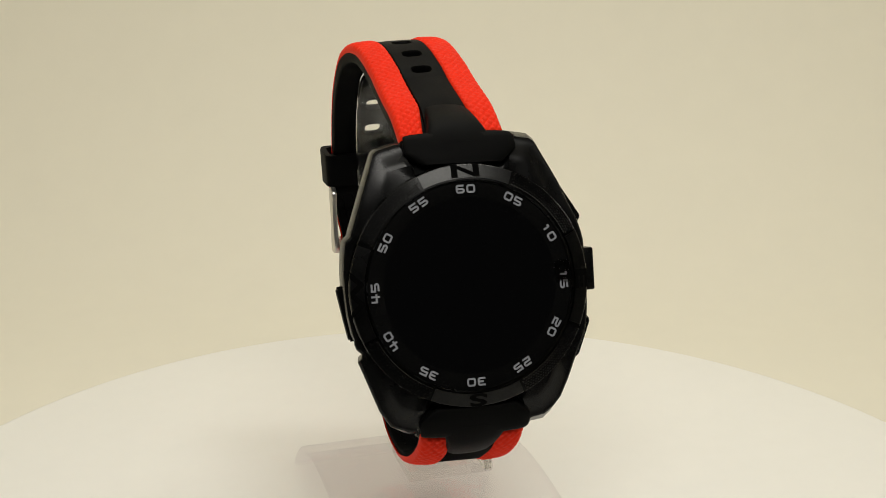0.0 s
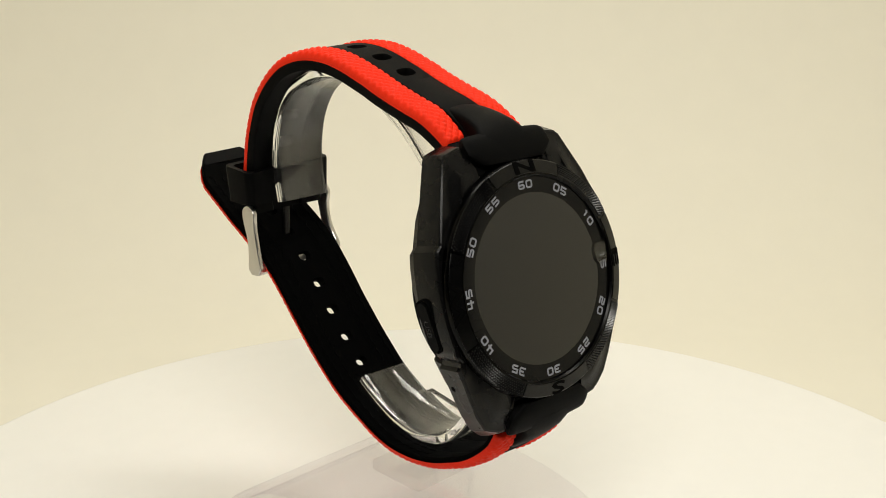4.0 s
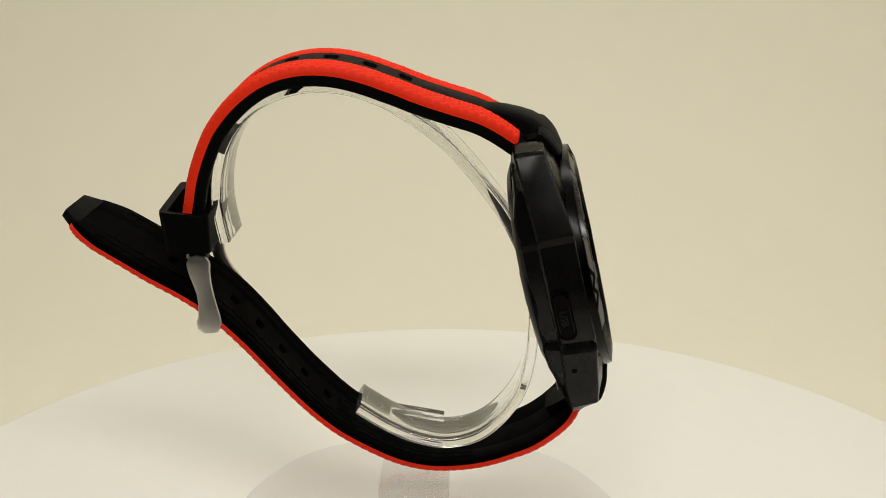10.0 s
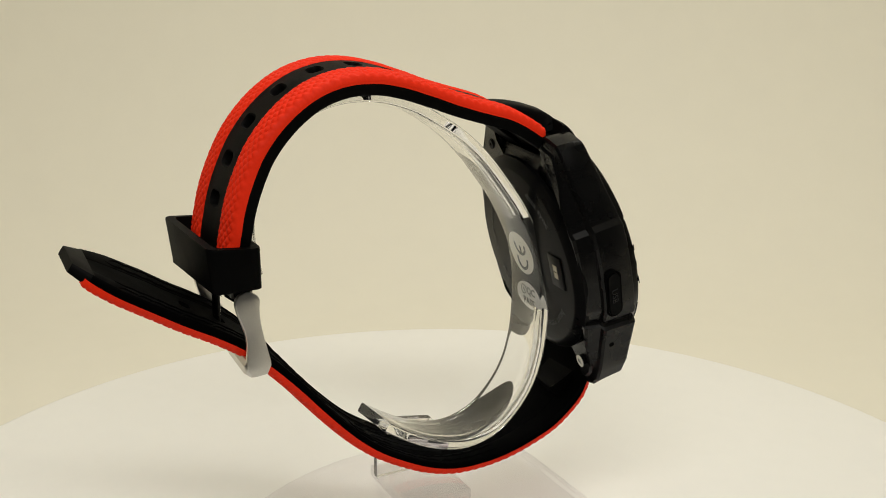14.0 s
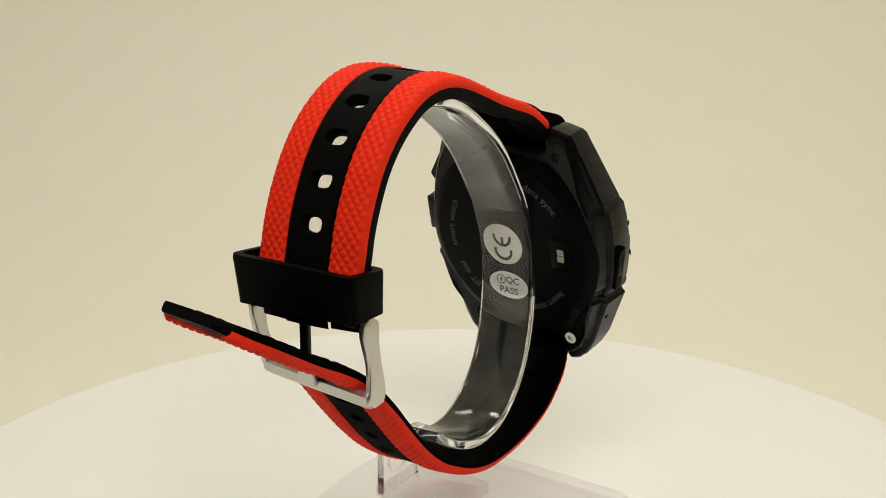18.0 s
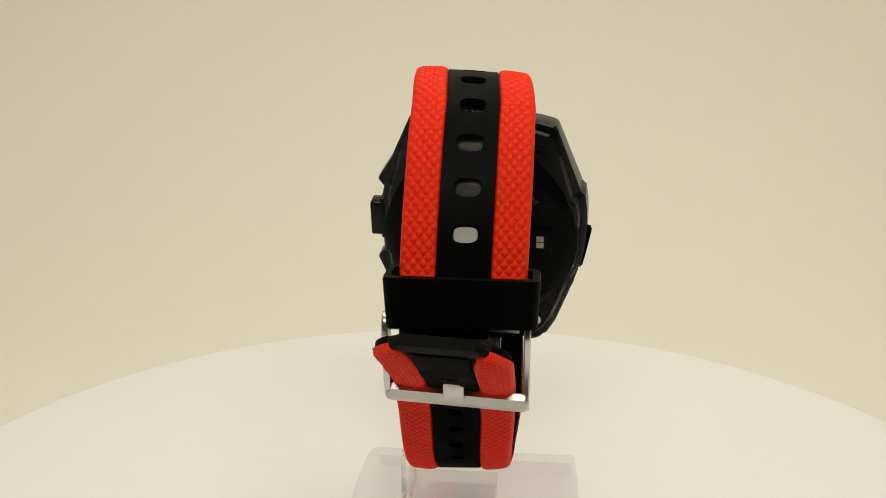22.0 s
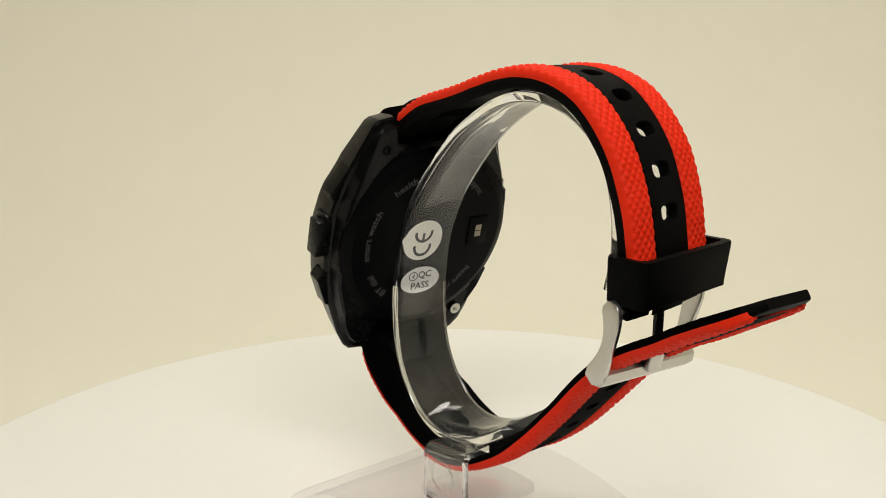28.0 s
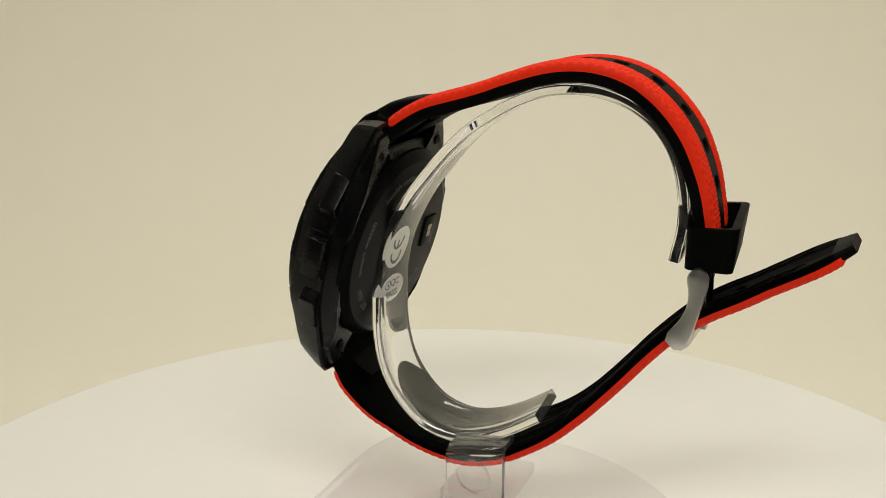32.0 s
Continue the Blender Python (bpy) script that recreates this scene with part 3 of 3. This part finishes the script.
def stripe(curve, s0, s1, x0, x1, n0, height, shift, taper=None, end=None, skirt=0.0):
    """A raised red stripe cut into small diamonds; skirt: how far it reaches down the strap's side."""
    ks, kx, pitch = int((s1 - s0) / 0.24), 26, 1.85
    bm = bmesh.new()
    rows = []
    for i in range(ks + 1):
        s = s0 + (s1 - s0) * i / ks
        a, b = x0, x1
        if taper:
            a, b = taper(s, a, b)
        if end:
            a, b = end(s, a, b)
        row = []
        fall = min(1.0, (s - s0) / 0.9, (s1 - s) / 1.3)
        fall = math.sqrt(max(0.0, 1 - (1 - fall) ** 2))
        for j in range(kx + 1):
            u = j / kx
            x = a + (b - a) * u
            round_off = (1 - abs(2 * u - 1) ** 5) ** 0.5 * fall
            g1, g2 = ((s + x * 1.15) / pitch) % 1.0, ((s - x * 1.15) / pitch) % 1.0
            d = min(min(g1, 1 - g1), min(g2, 1 - g2))
            pad = min(1.0, d / 0.24)
            pad = pad * pad * (3 - 2 * pad)
            n = n0 + height * round_off - 0.34 * round_off * (1 - pad)
            row.append(bm.verts.new(curve.place(s, x, n, shift)))
        if skirt:
            x = b if b > 0 else a
            low = [bm.verts.new(curve.place(s, x * k, n0 - skirt * d * fall, shift)) for k, d in ((1.003, 0.5), (1.0, 1.0))]
            row = row + low if b > 0 else low[::-1] + row
        rows.append(row)
    for p, q in zip(rows, rows[1:]):
        for j in range(len(p) - 1):
            bm.faces.new((p[j], p[j + 1], q[j + 1], q[j]))
    return bm


def cut(a, b, k):
    """Takes the share k off the inner side of a stripe."""
    return (a + (b - a) * k, b) if b > 0 else (a, b - (b - a) * k)


def build_strap():
    L = UPPER.length
    s_red = UPPER.near(15.0, 95.8)

    def wide(s):
        return 1.0 + 0.07 * max(0.0, 1 - s / 14.0)

    holes = [UPPER.near(66.8, 104.2) - 30.6 + 7.3 * i for i in range(8)]
    bm = punched(UPPER, holes[0] - 3.65, L, holes, 2.2, 1.5, 4.35, -1.7, 0.75, upper_shift, bmesh.new(), 3.65)
    bmesh.ops.remove_doubles(bm, verts=bm.verts, dist=0.002)
    upper = part("upper_strap", bm, RUBBER, watch, "black rubber strap half with oval slots", smooth=50)
    part("strap_root", sweep(UPPER, rounded(-4.35, 4.35, -2.0, 0.85, 0.3, 2), 0.0, holes[0] - 3.6, 1.0, upper_shift, lambda s: 1.0 + 1.4 * max(0.0, 1 - s / (s_red + 1.0)) + 0.4 * max(0.0, 1 - s / (s_red + 9.0))), RUBBER, upper)
    for a, b in ((4.3, 10.15), (-10.15, -4.3)):
        part("strap_edge", sweep(UPPER, rounded(a, b, -2.9, 0.35, 0.5, 3), 0.0, L, 1.0, upper_shift, wide), RUBBER, upper)
        part("red_stripe", stripe(UPPER, s_red, L - 7.0, a * 1.01, b * 1.01, 0.05, 1.25, upper_shift, skirt=0.75, end=lambda s, a, b: cut(a, b, 0.22 * max(0.0, 1 - (s - s_red) / 9.0))), RED, upper, "red textured stripe", smooth=60)
    # lower half, through the buckle to a loose tail
    L = LOWER.length
    s_red = LOWER.near(1.6, 40.8)

    def tip(s):
        return 1.0 - 0.47 * max(0.0, 1 - (L - s) / 10.0) ** 1.6

    def taper(s, a, b):
        """The stripe keeps to the outer edge and narrows towards the tip."""
        a, b = cut(a * tip(s), b * tip(s), 0.5 * max(0.0, 1 - (L - 2.0 - s) / 9.0) ** 1.3)
        m, h = (a + b) / 2, (b - a) / 2
        h *= math.sqrt(max(0.05, 1 - max(0.0, 1 - (L - 2.0 - s) / 1.8) ** 2))
        return m - h, m + h

    first = LOWER.near(68.5, 53.5) + 7.1
    holes = [first - 7.1 * i for i in range(5)][::-1] + [first + 7.1, first + 14.2]
    bm = punched(LOWER, holes[0] - 3.55, L - 3.6, holes, 1.5, 1.15, 4.25, -2.5, -0.45, lower_shift, bmesh.new(), 3.55)
    bmesh.ops.remove_doubles(bm, verts=bm.verts, dist=0.002)
    lower = part("lower_strap", bm, LINING, watch, "black rubber strap half with holes and a loose end", smooth=50)
    part("strap_root", sweep(LOWER, rounded(-4.25, 4.25, -2.6, -0.4, 0.3, 2), 0.0, holes[0] - 3.45, 1.0, lower_shift, lambda s: 1.0 + 1.4 * max(0.0, 1 - s / (s_red + 1.0)) + 0.4 * max(0.0, 1 - s / (s_red + 9.0))), LINING, lower)
    part("strap_tip", sweep(LOWER, rounded(-10.0, 10.0, -2.6, -0.55, 0.7, 4), L - 3.8, L, 0.4, lower_shift, tip), RUBBER, lower, "black rounded strap tip")
    for a, b in ((4.2, 10.35), (-10.35, -4.2)):
        part("strap_edge", sweep(LOWER, rounded(a * 0.975, b * 0.975, -2.6, -1.15, 0.4, 3), 0.0, L - 3.4, 1.0, lower_shift, lambda s: wide(s) * tip(s)), LINING, lower)
        part("red_stripe", stripe(LOWER, s_red, L - 2.0, a * 1.01, b * 1.01, -1.5, 1.6, lower_shift, taper=taper), RED, lower, "red textured stripe", smooth=60)
    # wavy relief on the inside of the lower half
    bm = bmesh.new()
    rng = random.Random(5)
    s = LOWER.near(22, 26)
    while s < L - 11:
        for col in range(7):
            x = -8.1 + 2.7 * col
            if abs(x) < 4.0 and s + 5 > holes[0] - 2:
                continue
            turn = 1 if col % 2 else -1
            a0 = s + rng.uniform(-0.7, 0.7)
            rows = []
            for i in range(9):
                u = i / 8
                p, q = a0 + 4.6 * u, x + turn * (1.5 * (u - 0.5) + 0.45 * math.sin(7 * u))
                h = 0.5 * math.sin(math.pi * u) ** 0.6
                rows.append([bm.verts.new(LOWER.place(p, q + w * (0.2 + h), n, lower_shift)) for w, n in ((-0.75, -2.45), (0.0, -2.62 - 0.45 * h), (0.75, -2.45))])
            for p, q in zip(rows, rows[1:]):
                for j in range(2):
                    bm.faces.new((p[j], p[j + 1], q[j + 1], q[j]))
        s += 2.9
    part("inner_relief", bm, LINING, lower, "wavy ribs on the inner side", smooth=40, kind="stuff")
    # keeper loop
    outer_low, outer_high = rounded(-11.9, 12.2, 74.9, 83.8, 1.6, 4), rounded(-12.2, 12.6, 75.0, 84.6, 1.7, 4)
    inner_low, inner_high = rounded(-10.6, 10.9, 76.2, 82.3, 1.0, 4), rounded(-10.8, 11.3, 76.4, 83.0, 1.2, 4)
    skew = lambda x, y: y + 0.06 * x
    top = lambda x, y: 81.4 + 0.08 * (y - 79) + 0.02 * x
    rings = [[(x, skew(x, y), 73.4) for x, y in outer_low], [(x, skew(x, y), 74.0) for x, y in outer_low],
             [(x, skew(x, y), top(x, y) - 0.5) for x, y in outer_high], [(x * 0.985, skew(x, y * 0.9965 + 0.27), top(x, y)) for x, y in outer_high],
             [(x * 1.01, skew(x, y), top(x, y) + 0.02) for x, y in inner_high], [(x, skew(x, y), top(x, y) - 0.5) for x, y in inner_high], [(x, skew(x, y), 73.2) for x, y in inner_low]]
    bm = loft(rings + rings[:1], cap=False)
    part("keeper_loop", bm, RUBBER, watch, "thick black rubber keeper loop", smooth=50)
    # buckle
    buckle = part("buckle", buckle_mesh(), STEEL, watch, "brushed steel buckle with an S-curved side")
    pin = bmesh.new()
    bmesh.ops.create_cone(pin, cap_ends=True, segments=16, radius1=0.75, radius2=0.75, depth=21.6, matrix=Matrix.Translation((1.8, 78.9, 72.0)) @ Matrix.Rotation(radians(90), 4, "Y"))
    part("pivot_bar", pin, STEEL, buckle)
    tongue = Curve([(79.2, 72.0), (79.2, 67.0), (79.2, 62.0), (78.8, 60.4), (78.6, 59.0)], 1)
    end = tongue.length - 3.6
    for body, s0, s1, w, mat, label in (("tongue", 0.0, end, 0.9, INK, "black buckle tongue"), ("tongue_end", end - 0.3, tongue.length, 1.75, STEEL, "square steel end of the tongue")):
        part(body, sweep(tongue, rounded(-w, w, -0.6, 0.6, 0.3, 2), s0, s1, 0.6, lambda s: (1.6, 0.0, 0.0, 0.0)), mat, buckle, label)


def buckle_mesh():
    bm = bmesh.new()
    near = Curve([(76.9, 72.8), (77.0, 70.2), (76.6, 67.5), (76.0, 64.7), (75.6, 61.5), (75.4, 58.8), (75.2, 56.8)], 1)
    far = Curve([(78.4, 74.0), (78.8, 71.5), (78.8, 68.5), (78.2, 65.0), (77.0, 61.5), (75.6, 58.8), (74.4, 57.4)], 1)
    for side, x, lift, back, wide in ((near, -10.3, 0.0, 0.0, 2.0), (far, 12.8, 1.2, -0.2, 1.75)):
        rings = []
        k = 22
        for i in range(k + 1):
            u = i / k
            w = wide + 0.40 * math.cos(u * 2 * math.pi)
            w *= math.sqrt(max(0.05, 1 - max(0.0, 1 - u / 0.14) ** 2))
            w *= math.sqrt(max(0.35, 1 - max(0.0, (u - 0.88) / 0.12) ** 2))
            ring = [side.place(side.length * u, x + px, n * w) for px, n in rounded(-0.6, 0.6, -1.0, 1.0, 0.25, 2)]
            rings.append([(px, py + back, pz + lift * u) for px, py, pz in ring])
        loft(rings, bm=bm)
    bar = [(77.4, 60.2), (78.0, 59.4), (77.8, 58.0), (76.6, 57.2), (75.0, 57.2), (74.0, 58.0), (74.2, 59.2), (75.6, 59.6)]
    cy = sum(p[0] for p in bar) / len(bar)
    cz = sum(p[1] for p in bar) / len(bar)
    rings = []
    for x, k in ((-10.8, 0.7), (-10.6, 0.85), (-10.2, 0.95), (-9.4, 1.0), (12.2, 1.0), (12.9, 0.95), (13.2, 0.85), (13.35, 0.7)):
        v = (x + 10.2) / 23.0
        rings.append([(x, cy + (y - cy) * k + 0.2 - 0.4 * v, cz - 0.6 + (z - cz) * k * 1.2 + 1.2 * v + (1 - k) * 0.8) for y, z in bar])
    loft(rings, bm=bm)
    return bm


build_strap()


# ---- what turns ----
ANGLES = (13.43, 42.16, 70.96, 99.75, 128.51, 157.3, 186.19, 215.12, 244.09)


def heading(t):
    return float(np.interp(t, np.arange(0, 33, 4), ANGLES))


def motions():
    offset = pose(-0.00343, -0.02757, 0, 0, 0, 4.07)
    times = range(33)
    walk(turntable, [(t, pose(0, 0, 0, 0, 0, heading(t))) for t in times])
    walk(stand, [(t, pose(0, 0, 0, 0, 0, heading(t)) @ offset) for t in times])
    walk(watch, [(t, pose(0, 0, 0, 0, 0, heading(t)) @ offset) for t in times])


motions()
